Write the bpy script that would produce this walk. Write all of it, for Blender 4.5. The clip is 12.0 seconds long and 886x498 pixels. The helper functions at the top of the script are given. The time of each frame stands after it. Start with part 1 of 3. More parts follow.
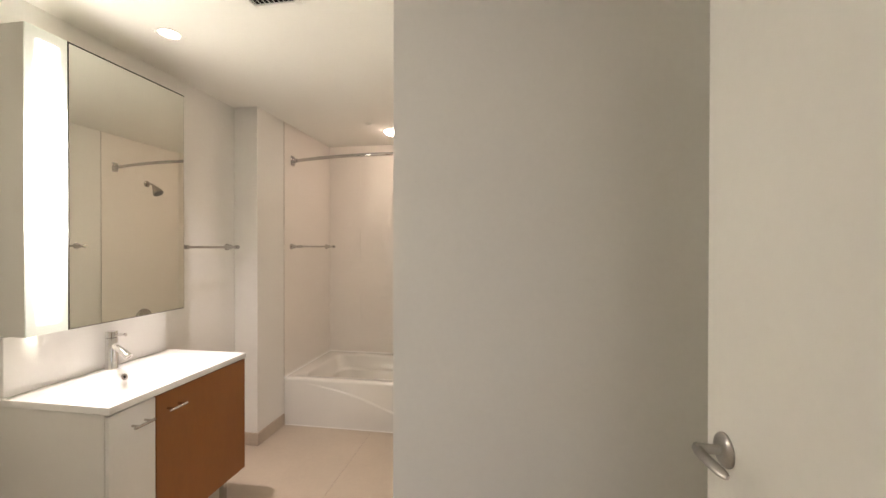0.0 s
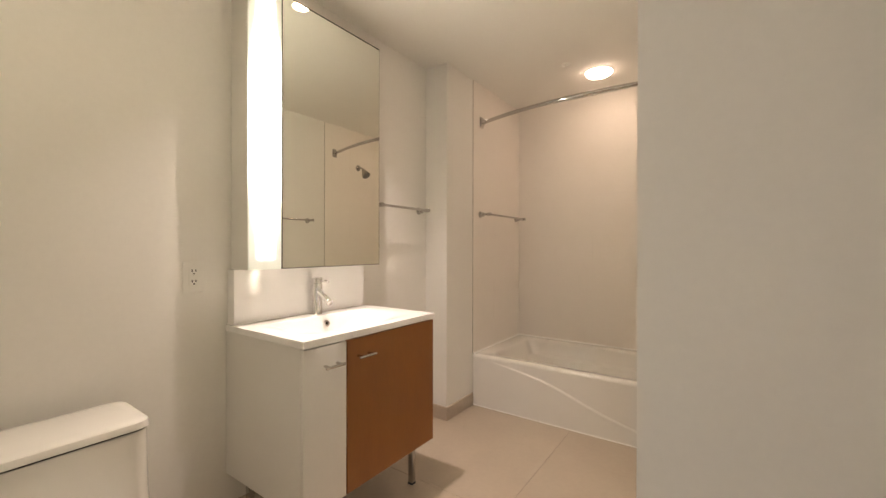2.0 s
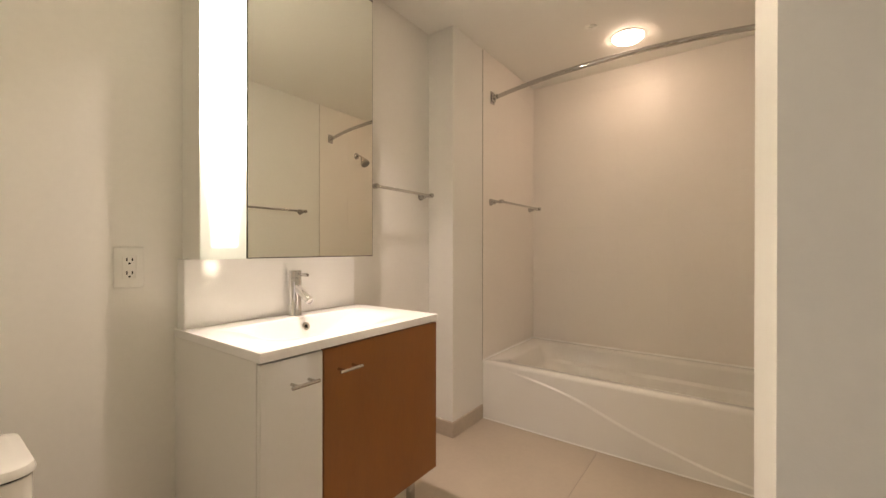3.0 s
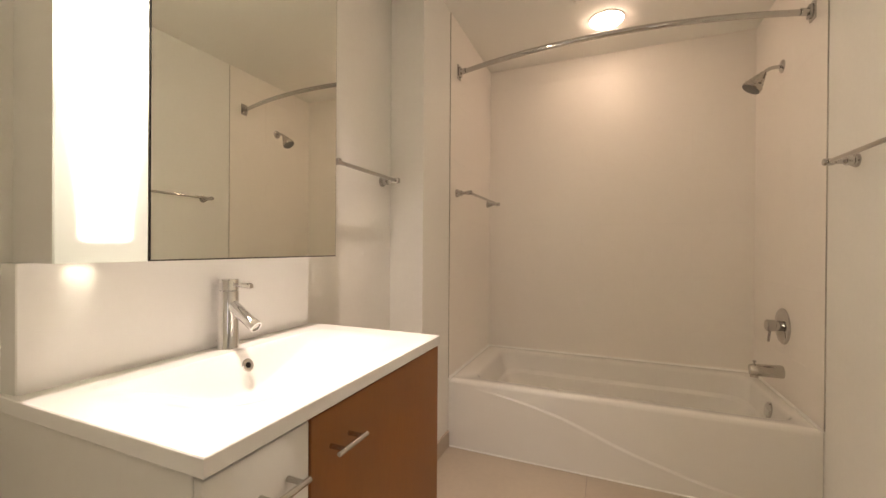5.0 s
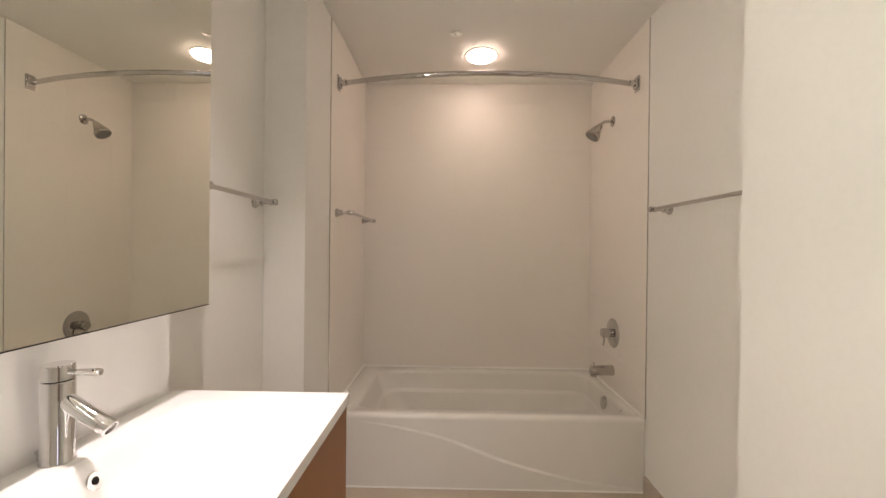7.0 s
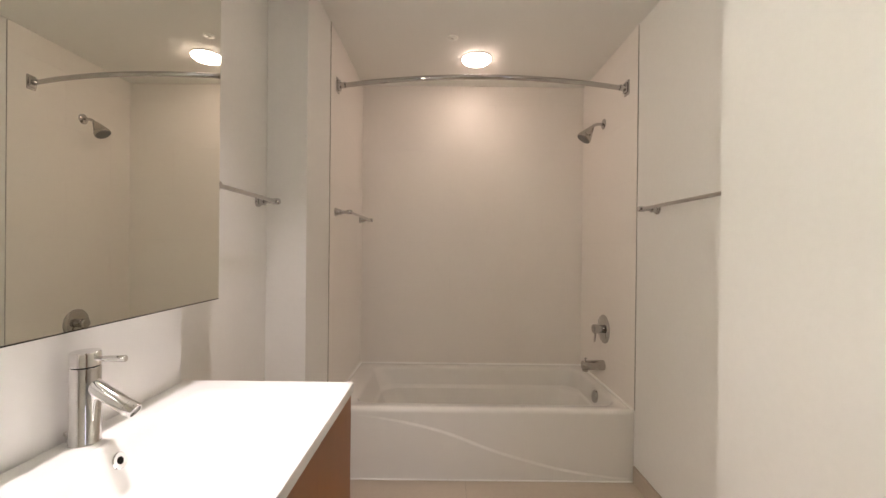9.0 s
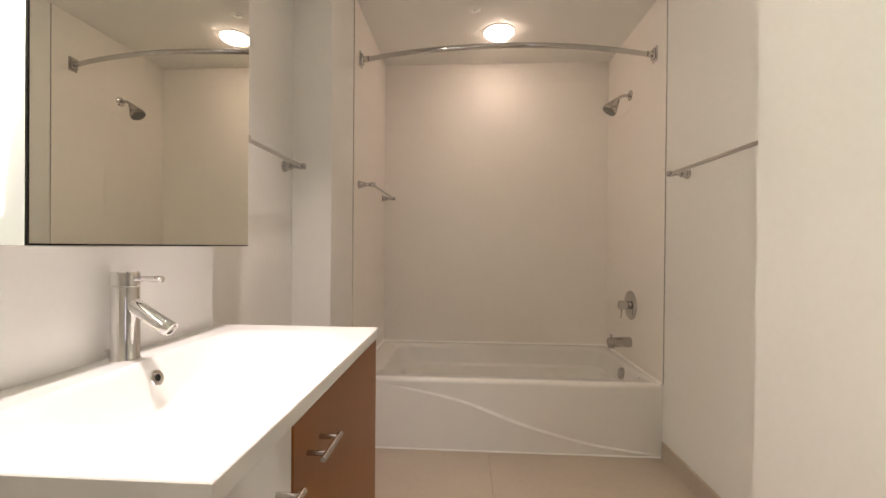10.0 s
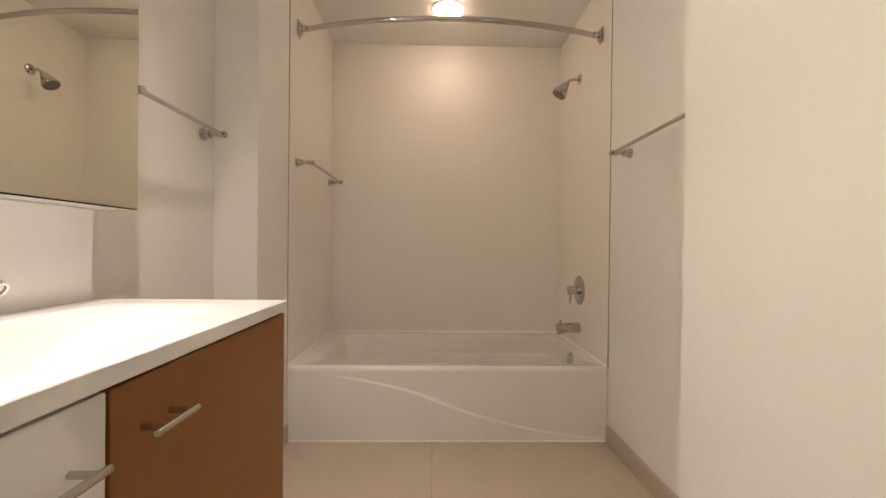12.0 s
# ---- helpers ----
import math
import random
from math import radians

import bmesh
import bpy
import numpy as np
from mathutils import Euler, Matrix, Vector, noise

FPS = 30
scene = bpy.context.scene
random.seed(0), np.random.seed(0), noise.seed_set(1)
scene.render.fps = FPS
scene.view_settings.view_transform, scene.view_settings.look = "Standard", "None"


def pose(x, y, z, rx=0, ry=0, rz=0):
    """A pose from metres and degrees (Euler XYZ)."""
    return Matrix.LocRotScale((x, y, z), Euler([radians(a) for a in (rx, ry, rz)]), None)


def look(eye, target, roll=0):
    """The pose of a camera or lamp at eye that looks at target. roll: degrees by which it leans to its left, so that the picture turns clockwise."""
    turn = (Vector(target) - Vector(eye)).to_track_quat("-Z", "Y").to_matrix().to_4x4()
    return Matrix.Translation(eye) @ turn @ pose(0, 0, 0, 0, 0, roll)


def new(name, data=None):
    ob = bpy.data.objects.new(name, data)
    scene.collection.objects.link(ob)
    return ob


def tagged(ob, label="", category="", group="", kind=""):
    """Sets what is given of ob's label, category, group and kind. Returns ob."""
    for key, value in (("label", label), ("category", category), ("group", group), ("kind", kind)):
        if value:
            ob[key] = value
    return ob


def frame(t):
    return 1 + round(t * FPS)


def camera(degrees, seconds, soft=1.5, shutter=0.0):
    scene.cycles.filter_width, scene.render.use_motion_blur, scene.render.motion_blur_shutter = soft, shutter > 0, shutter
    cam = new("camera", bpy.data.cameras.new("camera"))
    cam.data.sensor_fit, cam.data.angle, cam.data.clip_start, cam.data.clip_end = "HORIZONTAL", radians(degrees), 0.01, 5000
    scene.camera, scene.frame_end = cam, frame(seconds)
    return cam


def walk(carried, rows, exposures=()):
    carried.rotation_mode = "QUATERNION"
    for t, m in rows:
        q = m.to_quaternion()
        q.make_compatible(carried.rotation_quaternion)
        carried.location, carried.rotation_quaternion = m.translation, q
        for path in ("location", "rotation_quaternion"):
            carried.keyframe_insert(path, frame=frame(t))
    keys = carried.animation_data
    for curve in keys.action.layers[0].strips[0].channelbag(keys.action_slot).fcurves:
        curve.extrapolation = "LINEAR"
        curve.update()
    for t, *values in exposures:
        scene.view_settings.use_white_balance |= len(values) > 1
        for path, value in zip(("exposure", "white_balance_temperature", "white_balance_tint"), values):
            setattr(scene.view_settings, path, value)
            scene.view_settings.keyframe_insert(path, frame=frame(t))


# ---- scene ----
cam = camera(96.6, 12.0)
TONE = [(0.0, 0.43, 7150, 13), (1.0, 0.35, 7350, 13.5), (2.0, 0.27, 7950, 14.5), (2.5, 0.24, 8200, 14.5), (5.0, 0.2, 8150, 15), (6.5, 0.16, 7250, 14), (9.0, 0.15, 6850, 14), (10.0, 0.13, 7150, 14), (11.5, 0.1, 7700, 14), (12.0, 0.08, 7700, 15)]
PATH = [
    (0, (0.06, 0.125, 1.336), (-0.255, 2.1, 1.325), 0.1),
    (0.5, (0.09, 0.214, 1.327), (-0.594, 2.094, 1.313), 0.0),
    (1, (0.059, 0.285, 1.277), (-0.857, 2.063, 1.268), -0.1),
    (1.5, (-0.049, 0.365, 1.192), (-1.123, 2.052, 1.187), -0.1),
    (2, (-0.163, 0.478, 1.095), (-1.314, 2.114, 1.09), 0.1),
    (2.5, (-0.261, 0.607, 1.06), (-1.425, 2.233, 1.055), 0.1),
    (2.7, (-0.294, 0.688, 1.054), (-1.478, 2.301, 1.048), 0.0),
    (4.3, (-0.673, 0.836, 1.011), (-1.643, 2.586, 1.011), 0.4),
    (4.5, (-0.727, 0.866, 1.021), (-1.636, 2.648, 1.016), 0.3),
    (5, (-0.823, 0.937, 1.039), (-1.588, 2.785, 1.032), 0.4),
    (5.5, (-0.892, 0.963, 1.057), (-1.47, 2.878, 1.048), 0.4),
    (6, (-0.972, 0.95, 1.089), (-1.344, 2.915, 1.081), 0.5),
    (6.5, (-0.995, 0.957, 1.123), (-1.175, 2.949, 1.113), 0.6),
    (7, (-0.999, 0.959, 1.165), (-1.036, 2.959, 1.157), 0.6),
    (7.2, (-0.993, 0.966, 1.175), (-1.02, 2.965, 1.169), 0.6),
    (8.8, (-1.008, 0.903, 1.176), (-1.005, 2.903, 1.17), 0.6),
    (9, (-1.014, 0.901, 1.155), (-1.018, 2.901, 1.149), 0.6),
    (9.5, (-1.013, 0.901, 1.09), (-1.072, 2.9, 1.081), 0.5),
    (10, (-1.022, 0.903, 1.012), (-1.131, 2.9, 1.001), 0.5),
    (10.5, (-1.037, 0.918, 0.933), (-1.178, 2.913, 0.925), 0.5),
    (11, (-1.021, 0.939, 0.888), (-1.176, 2.933, 0.877), 0.5),
    (11.5, (-0.976, 0.965, 0.904), (-1.099, 2.961, 0.89), 0.6),
    (12, (-0.894, 0.989, 0.927), (-0.852, 2.989, 0.915), 0.6),
]
walk(cam, [(t, look(eye, target, roll)) for t, eye, target, roll in PATH], exposures=TONE)

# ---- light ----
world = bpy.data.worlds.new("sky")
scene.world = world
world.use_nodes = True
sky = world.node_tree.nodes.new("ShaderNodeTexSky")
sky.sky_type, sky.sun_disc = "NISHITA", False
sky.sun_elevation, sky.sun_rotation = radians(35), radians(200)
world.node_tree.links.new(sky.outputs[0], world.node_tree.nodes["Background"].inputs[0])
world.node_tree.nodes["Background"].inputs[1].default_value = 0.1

WARM = (0.97, 1.0, 0.82)
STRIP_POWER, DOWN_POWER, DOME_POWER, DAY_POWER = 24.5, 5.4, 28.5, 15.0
ADDED_ENTRY_POWER = 1.05
SINK_WHITE = (1.0, 0.935, 0.98)


def lamp(name, m, watts, colour, size, size_y=0, spread=180):
    data = bpy.data.lights.new(name, "AREA")
    data.energy, data.color = watts, colour
    data.shape, data.size = ("RECTANGLE", size) if size_y else ("DISK", size)
    if size_y:
        data.size_y = size_y
    data.spread = radians(spread)
    ob = new(name, data)
    ob.matrix_world = m
    return ob


# area lamp for daylight through the doorway, in an assumed unseen hall window
lamp("daylight_stand_in", look((1.25, -2.42, 1.45), (-0.4, 1.2, 1.15)), DAY_POWER, (0.72, 0.79, 1.0), 1.7, 1.3)

# ---- materials ----


def material(name, colour, rough=0.5, metal=0.0, grain=0.0, grain_scale=30.0, bump=0.0, bump_scale=200.0,
             blotch=0.0, blotch_scale=2.0, coat=0.0, stretch=(1, 1, 1), emit=None, emit_power=0.0, spec=0.5):
    """A principled material with colour variation at two scales and fine relief."""
    mat = bpy.data.materials.new(name)
    mat.use_nodes = True
    nt = mat.node_tree
    bsdf = nt.nodes["Principled BSDF"]
    bsdf.inputs["Roughness"].default_value = rough
    bsdf.inputs["Metallic"].default_value = metal
    bsdf.inputs["Coat Weight"].default_value = coat
    bsdf.inputs["Specular IOR Level"].default_value = spec
    bsdf.inputs["Base Color"].default_value = (*colour, 1)
    coord = nt.nodes.new("ShaderNodeTexCoord")
    mapping = nt.nodes.new("ShaderNodeMapping")
    mapping.inputs["Scale"].default_value = stretch
    nt.links.new(coord.outputs["Object"], mapping.inputs[0])
    out = None
    for amount, scale, detail in ((grain, grain_scale, 6), (blotch, blotch_scale, 3)):
        if not amount:
            continue
        tex = nt.nodes.new("ShaderNodeTexNoise")
        tex.inputs["Scale"].default_value, tex.inputs["Detail"].default_value = scale, detail
        nt.links.new(mapping.outputs[0], tex.inputs["Vector"])
        ramp = nt.nodes.new("ShaderNodeMapRange")
        ramp.inputs["From Min"].default_value, ramp.inputs["From Max"].default_value = 0.25, 0.75
        ramp.inputs["To Min"].default_value, ramp.inputs["To Max"].default_value = 1 - amount, 1 + amount
        nt.links.new(tex.outputs[0], ramp.inputs[0])
        mul = nt.nodes.new("ShaderNodeVectorMath")
        mul.operation = "MULTIPLY"
        if out is None:
            mul.inputs[0].default_value = colour
        else:
            nt.links.new(out, mul.inputs[0])
        nt.links.new(ramp.outputs[0], mul.inputs[1])
        out = mul.outputs[0]
    if out is not None:
        nt.links.new(out, bsdf.inputs["Base Color"])
    if bump:
        tex = nt.nodes.new("ShaderNodeTexNoise")
        tex.inputs["Scale"].default_value, tex.inputs["Detail"].default_value = bump_scale, 4
        nt.links.new(mapping.outputs[0], tex.inputs["Vector"])
        node = nt.nodes.new("ShaderNodeBump")
        node.inputs["Strength"].default_value, node.inputs["Distance"].default_value = bump, 0.002
        nt.links.new(tex.outputs[0], node.inputs["Height"])
        nt.links.new(node.outputs[0], bsdf.inputs["Normal"])
    if emit:
        bsdf.inputs["Emission Color"].default_value = (*emit, 1)
        bsdf.inputs["Emission Strength"].default_value = emit_power
    return mat


M_WALL = material("wall_paint", (0.83, 0.805, 0.755), 0.55, grain=0.012, grain_scale=60, blotch=0.015, blotch_scale=1.6, bump=0.12, bump_scale=260)
M_CEIL = material("ceiling_paint", (0.86, 0.835, 0.785), 0.8, grain=0.01, grain_scale=80, blotch=0.012, bump=0.1, bump_scale=300)
M_DOOR = material("door_paint", (0.84, 0.815, 0.765), 0.4, grain=0.01, grain_scale=40, blotch=0.01, bump=0.06, bump_scale=180)
M_TILE = material("floor_tile", (0.50, 0.415, 0.325), 0.34, grain=0.03, grain_scale=40, blotch=0.08, blotch_scale=2.4, bump=0.05, bump_scale=120)
M_BASE = material("base_tile", (0.49, 0.405, 0.32), 0.42, grain=0.05, grain_scale=55, blotch=0.05, blotch_scale=3.5, bump=0.08, bump_scale=120)
M_GROUT = material("grout", (0.40, 0.34, 0.275), 0.9, grain=0.06, grain_scale=200, bump=0.2, bump_scale=400)
M_PANEL = material("surround_tile", (0.87, 0.812, 0.747), 0.41, grain=0.008, grain_scale=30, blotch=0.012, blotch_scale=2.5, bump=0.03, bump_scale=60)
M_PGROUT = material("surround_grout", (0.76, 0.725, 0.67), 0.7, grain=0.03, grain_scale=200)
M_CAULK = material("caulk", (0.87, 0.845, 0.80), 0.5, grain=0.02, grain_scale=90)
M_TRIM = material("edge_trim", (0.45, 0.41, 0.36), 0.45, grain=0.05, grain_scale=120)
M_TUB = material("tub_enamel", (0.78, 0.745, 0.69), 0.16, grain=0.005, grain_scale=20, blotch=0.01, coat=0.15, bump=0.02, bump_scale=12)
M_COUNTER = material("sink_composite", (0.90, 0.885, 0.86), 0.2, grain=0.006, grain_scale=80, blotch=0.006, coat=0.2)
M_WHITE = material("white_laminate", (0.76, 0.74, 0.70), 0.35, grain=0.008, grain_scale=60, blotch=0.01, bump=0.03, bump_scale=120)
M_WOOD = material("brown_veneer", (0.27, 0.092, 0.017), 0.42, grain=0.035, grain_scale=40, blotch=0.07, blotch_scale=5, stretch=(1, 3, 0.7), bump=0.06, bump_scale=60)
M_CHROME = material("chrome", (0.54, 0.525, 0.51), 0.06, metal=1.0, blotch=0.02, blotch_scale=20)
M_FAUCET = material("faucet_chrome", (0.76, 0.75, 0.74), 0.03, metal=1.0, blotch=0.02, blotch_scale=20)
M_NICKEL = material("brushed_nickel", (0.53, 0.50, 0.46), 0.22, metal=1.0, grain=0.05, grain_scale=200)
M_STEEL = material("lever_steel", (0.46, 0.44, 0.42), 0.3, metal=1.0, grain=0.05, grain_scale=150)
# near black: shade in gaps and holes, and the mirror's own dark edge
M_BLACK = material("black_shade_and_edge", (0.02, 0.018, 0.016), 0.8, grain=0.1, spec=0.1)
M_PORC = material("porcelain", (0.80, 0.77, 0.72), 0.1, coat=0.5, blotch=0.008)
M_PLASTIC = material("white_plastic", (0.82, 0.80, 0.75), 0.35, blotch=0.008)
M_MIRROR = material("mirror_silver", (0.84, 0.85, 0.79), 0.0, metal=1.0)
M_GLASS = material("frosted_glass", (0.80, 0.86, 0.80), 0.35, blotch=0.01, emit=(0.945, 0.97, 0.905), emit_power=1.0)


def glow_profile(mat, half_y, height, power):
    """A tube behind frosted glass: brightest along its middle, fading to the glass's edges and ends."""
    nt = mat.node_tree

    def math_node(op, a, b=0.0, c=0.0):
        node = nt.nodes.new("ShaderNodeMath")
        node.operation = op
        for slot, value in zip(node.inputs, (a, b, c)):
            if isinstance(value, (int, float)):
                slot.default_value = value
            else:
                nt.links.new(value, slot)
        return node.outputs[0]

    def ramp(value, a, b, lo, hi):
        node = nt.nodes.new("ShaderNodeMapRange")
        node.interpolation_type = "SMOOTHSTEP"
        for key, v in (("From Min", a), ("From Max", b), ("To Min", lo), ("To Max", hi)):
            node.inputs[key].default_value = v
        nt.links.new(value, node.inputs["Value"])
        return node.outputs[0]

    coord = nt.nodes.new("ShaderNodeTexCoord")
    split = nt.nodes.new("ShaderNodeSeparateXYZ")
    nt.links.new(coord.outputs["Object"], split.inputs[0])
    across = math_node("ABSOLUTE", math_node("SUBTRACT", split.outputs["Y"], half_y))
    end = math_node("SUBTRACT", height / 2, math_node("ABSOLUTE", math_node("SUBTRACT", split.outputs["Z"], height / 2)))
    width = ramp(end, 0.05, 0.42, 0.053, 0.102)
    core = math_node("POWER", ramp(math_node("DIVIDE", across, width), 0.40, 1.0, 1.0, 0.0), 3.0)
    inside = math_node("POWER", ramp(end, 0.030, 0.048, 0.0, 1.0), 2.0)
    halo = ramp(end, 0.0, 0.25, 0.16, 0.62)
    total = math_node("MULTIPLY_ADD", math_node("MULTIPLY", core, inside), power, halo)
    nt.links.new(total, nt.nodes["Principled BSDF"].inputs["Emission Strength"])


glow_profile(M_GLASS, 0.071, 1.12, STRIP_POWER)
M_BULB = material("lit_lens", (0.9, 0.9, 0.88), 0.5, emit=(1.0, 0.86, 0.68), emit_power=30.0)
M_DOME = material("lit_dome_glass", (0.9, 0.9, 0.88), 0.4, emit=(1.0, 0.815, 0.72), emit_power=DOME_POWER)
M_SPRAY = material("spray_face", (0.16, 0.15, 0.14), 0.5, grain=0.1, grain_scale=300)
M_RUBBER = material("rubber", (0.03, 0.03, 0.03), 0.7, grain=0.1)
M_HALLFLOOR = material("hall_floor_oak", (0.32, 0.2, 0.11), 0.4, grain=0.1, blotch=0.1, stretch=(1, 8, 1))

# ---- mesh helpers ----


def shade(me, angle=35):
    me.polygons.foreach_set("use_smooth", [True] * len(me.polygons))
    me.set_sharp_from_angle(angle=radians(angle))


def thing_mesh(name, bm, mat, angle=35):
    bmesh.ops.recalc_face_normals(bm, faces=bm.faces[:])
    me = bpy.data.meshes.new(name)
    bm.to_mesh(me)
    bm.free()
    me.materials.append(mat)
    if angle:
        shade(me, angle)
    return me


def part(name, bm, mat, parent=None, label="", angle=35):
    """Links a bmesh as one mesh object, under parent where one is given."""
    ob = new(name, thing_mesh(name, bm, mat, angle))
    if parent:
        ob.parent = parent
    return tagged(ob, label)


def thing(name, label, category, at=(0, 0, 0), group=""):
    ob = new(name)
    ob.location = at
    ob.empty_display_size = 0.05
    return tagged(ob, label, category, group)


def box(bm, lo, hi, bevel=0.0, segments=2):
    vs = [bm.verts.new((x, y, z)) for x in (lo[0], hi[0]) for y in (lo[1], hi[1]) for z in (lo[2], hi[2])]
    faces = [bm.faces.new([vs[i] for i in f]) for f in ((0, 1, 3, 2), (4, 6, 7, 5), (0, 4, 5, 1), (2, 3, 7, 6), (0, 2, 6, 4), (1, 5, 7, 3))]
    if bevel:
        edges = list({e for f in faces for e in f.edges})
        bmesh.ops.bevel(bm, geom=edges, offset=bevel, segments=segments, profile=0.5, affect="EDGES")
    return bm


def solid(lo, hi, bevel=0.0, segments=2):
    return box(bmesh.new(), lo, hi, bevel, segments)


def frame_of(direction):
    d = Vector(direction).normalized()
    u = d.orthogonal().normalized()
    return d, u, d.cross(u)


def lathe(bm, origin, direction, profile, n=32, caps=True):
    """Turns (distance along, radius) pairs round an axis."""
    d, u, v = frame_of(direction)
    o = Vector(origin)
    rings = []
    for s, r in profile:
        rings.append([bm.verts.new(o + d * s + (u * math.cos(a) + v * math.sin(a)) * max(r, 1e-4))
                      for a in (2 * math.pi * k / n for k in range(n))])
    for a, b in zip(rings, rings[1:]):
        for k in range(n):
            bm.faces.new((a[k], a[(k + 1) % n], b[(k + 1) % n], b[k]))
    if caps:
        bm.faces.new(rings[0][::-1])
        bm.faces.new(rings[-1])
    return bm


def tube(bm, points, radius, n=16, flat=1.0):
    """A pipe along points; radius is a number or one number a point."""
    pts = [Vector(p) for p in points]
    radii = radius if isinstance(radius, (list, tuple)) else [radius] * len(pts)
    rings, u = [], None
    for i, p in enumerate(pts):
        d = (pts[min(i + 1, len(pts) - 1)] - pts[max(i - 1, 0)]).normalized()
        u = d.orthogonal().normalized() if u is None else (u - d * u.dot(d)).normalized()
        v = d.cross(u)
        rings.append([bm.verts.new(p + (u * math.cos(a) + v * math.sin(a) * flat) * radii[i])
                      for a in (2 * math.pi * k / n for k in range(n))])
    for a, b in zip(rings, rings[1:]):
        for k in range(n):
            bm.faces.new((a[k], a[(k + 1) % n], b[(k + 1) % n], b[k]))
    bm.faces.new(rings[0][::-1])
    bm.faces.new(rings[-1])
    return bm


def arc(p0, p1, p2, n=14):
    """Points of a quadratic curve from p0 to p2 that bends towards p1."""
    a, b, c = Vector(p0), Vector(p1), Vector(p2)
    return [a * (1 - t) ** 2 + b * 2 * t * (1 - t) + c * t * t for t in (k / n for k in range(n + 1))]


def round_rect(cx, cy, hx, hy, r, z, n=8):
    """A loop of points round a rectangle with rounded corners."""
    pts = []
    for sx, sy, a0 in ((1, 1, 0), (-1, 1, 90), (-1, -1, 180), (1, -1, 270)):
        for k in range(n + 1):
            a = radians(a0 + 90 * k / n)
            pts.append((cx + sx * (hx - r) + r * math.cos(a), cy + sy * (hy - r) + r * math.sin(a), z))
    return pts


def loft(bm, loops, close_first=False, close_last=True):
    rings = [[bm.verts.new(p) for p in loop] for loop in loops]
    n = len(rings[0])
    for a, b in zip(rings, rings[1:]):
        for k in range(n):
            bm.faces.new((a[k], a[(k + 1) % n], b[(k + 1) % n], b[k]))
    if close_first:
        bm.faces.new(rings[0][::-1])
    if close_last:
        bm.faces.new(rings[-1])
    return bm


def smooth_step(a, b, v):
    t = min(1.0, max(0.0, (v - a) / (b - a)))
    return t * t * (3 - 2 * t)


def structure(name, boxes, mat, label, category="wall", bevel=0.0):
    bm = bmesh.new()
    for lo, hi in boxes:
        box(bm, lo, hi, bevel)
    ob = new(name, thing_mesh(name, bm, mat, 0))
    return tagged(ob, label, category, kind="structure")


# ---- the plan ----
WEST, JOG_X, JOG_Y = -1.755, -1.586, 2.542      # vanity wall; the bump before the tub
EAST = -0.056                                   # wall beside the tub's foot
NORTH, CEIL = 3.636, 2.272
TUB_Y = 2.856                                   # front of the tub
BLOCK_X, BLOCK_S, BLOCK_N = -0.304, 1.375, 1.915  # the closet block
SOUTH = 0.14                                    # inner face of the wall with the door
ROOM_E = 0.66
TOP = CEIL
# place of the added downlight, which is out of view
ADDED_ENTRY_LIGHT = (-1.22, 0.60)

structure("wall_west", [((WEST - 0.12, SOUTH, 0), (WEST, NORTH + 0.12, TOP))], M_WALL, "off-white painted bathroom wall behind vanity and toilet")
structure("wall_bump", [((WEST + 0.001, JOG_Y, 0), (JOG_X, NORTH, TOP))], M_WALL, "off-white painted wall bump before the bathtub")
structure("wall_north", [((WEST, NORTH, 0), (ROOM_E + 0.12, NORTH + 0.12, TOP))], M_WALL, "off-white painted wall behind the bathtub")
structure("wall_east", [((EAST, BLOCK_N + 0.001, 0), (EAST + 0.12, NORTH, TOP))], M_WALL, "off-white painted wall beside the bathtub")
structure("wall_block", [((BLOCK_X, BLOCK_S, 0), (ROOM_E, BLOCK_N, TOP))], M_WALL, "off-white painted closet block with square corners")
structure("wall_entry", [((ROOM_E, SOUTH, 0), (ROOM_E + 0.12, NORTH, TOP))], M_WALL, "off-white painted wall behind the open door")
DOOR_L, DOOR_R = -0.34, 0.575
structure("wall_south", [((WEST - 0.12, SOUTH - 0.12, 0), (DOOR_L, SOUTH, TOP)), ((DOOR_R, SOUTH - 0.12, 0), (ROOM_E + 0.12, SOUTH, TOP)),
                         ((DOOR_L, SOUTH - 0.12, 2.05), (DOOR_R, SOUTH, TOP))], M_WALL, "off-white painted wall with the bathroom doorway")
ex, ey, hole = *ADDED_ENTRY_LIGHT, 0.044
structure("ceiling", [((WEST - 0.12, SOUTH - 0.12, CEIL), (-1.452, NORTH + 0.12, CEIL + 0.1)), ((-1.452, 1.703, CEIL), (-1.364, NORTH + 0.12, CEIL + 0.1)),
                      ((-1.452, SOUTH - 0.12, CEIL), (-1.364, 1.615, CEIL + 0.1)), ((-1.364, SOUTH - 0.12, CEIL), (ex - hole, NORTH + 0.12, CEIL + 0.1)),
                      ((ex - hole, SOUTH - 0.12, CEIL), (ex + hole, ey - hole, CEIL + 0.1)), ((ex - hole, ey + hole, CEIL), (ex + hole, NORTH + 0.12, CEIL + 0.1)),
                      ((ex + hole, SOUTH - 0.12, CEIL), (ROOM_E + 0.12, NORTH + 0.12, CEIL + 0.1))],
          M_CEIL, "smooth off-white painted ceiling", "ceiling")
structure("floor", [((WEST - 0.12, SOUTH - 0.12, -0.12), (ROOM_E + 0.12, NORTH + 0.12, -0.002))], M_GROUT, "beige stone-look porcelain floor tiles with thin joints", "floor")

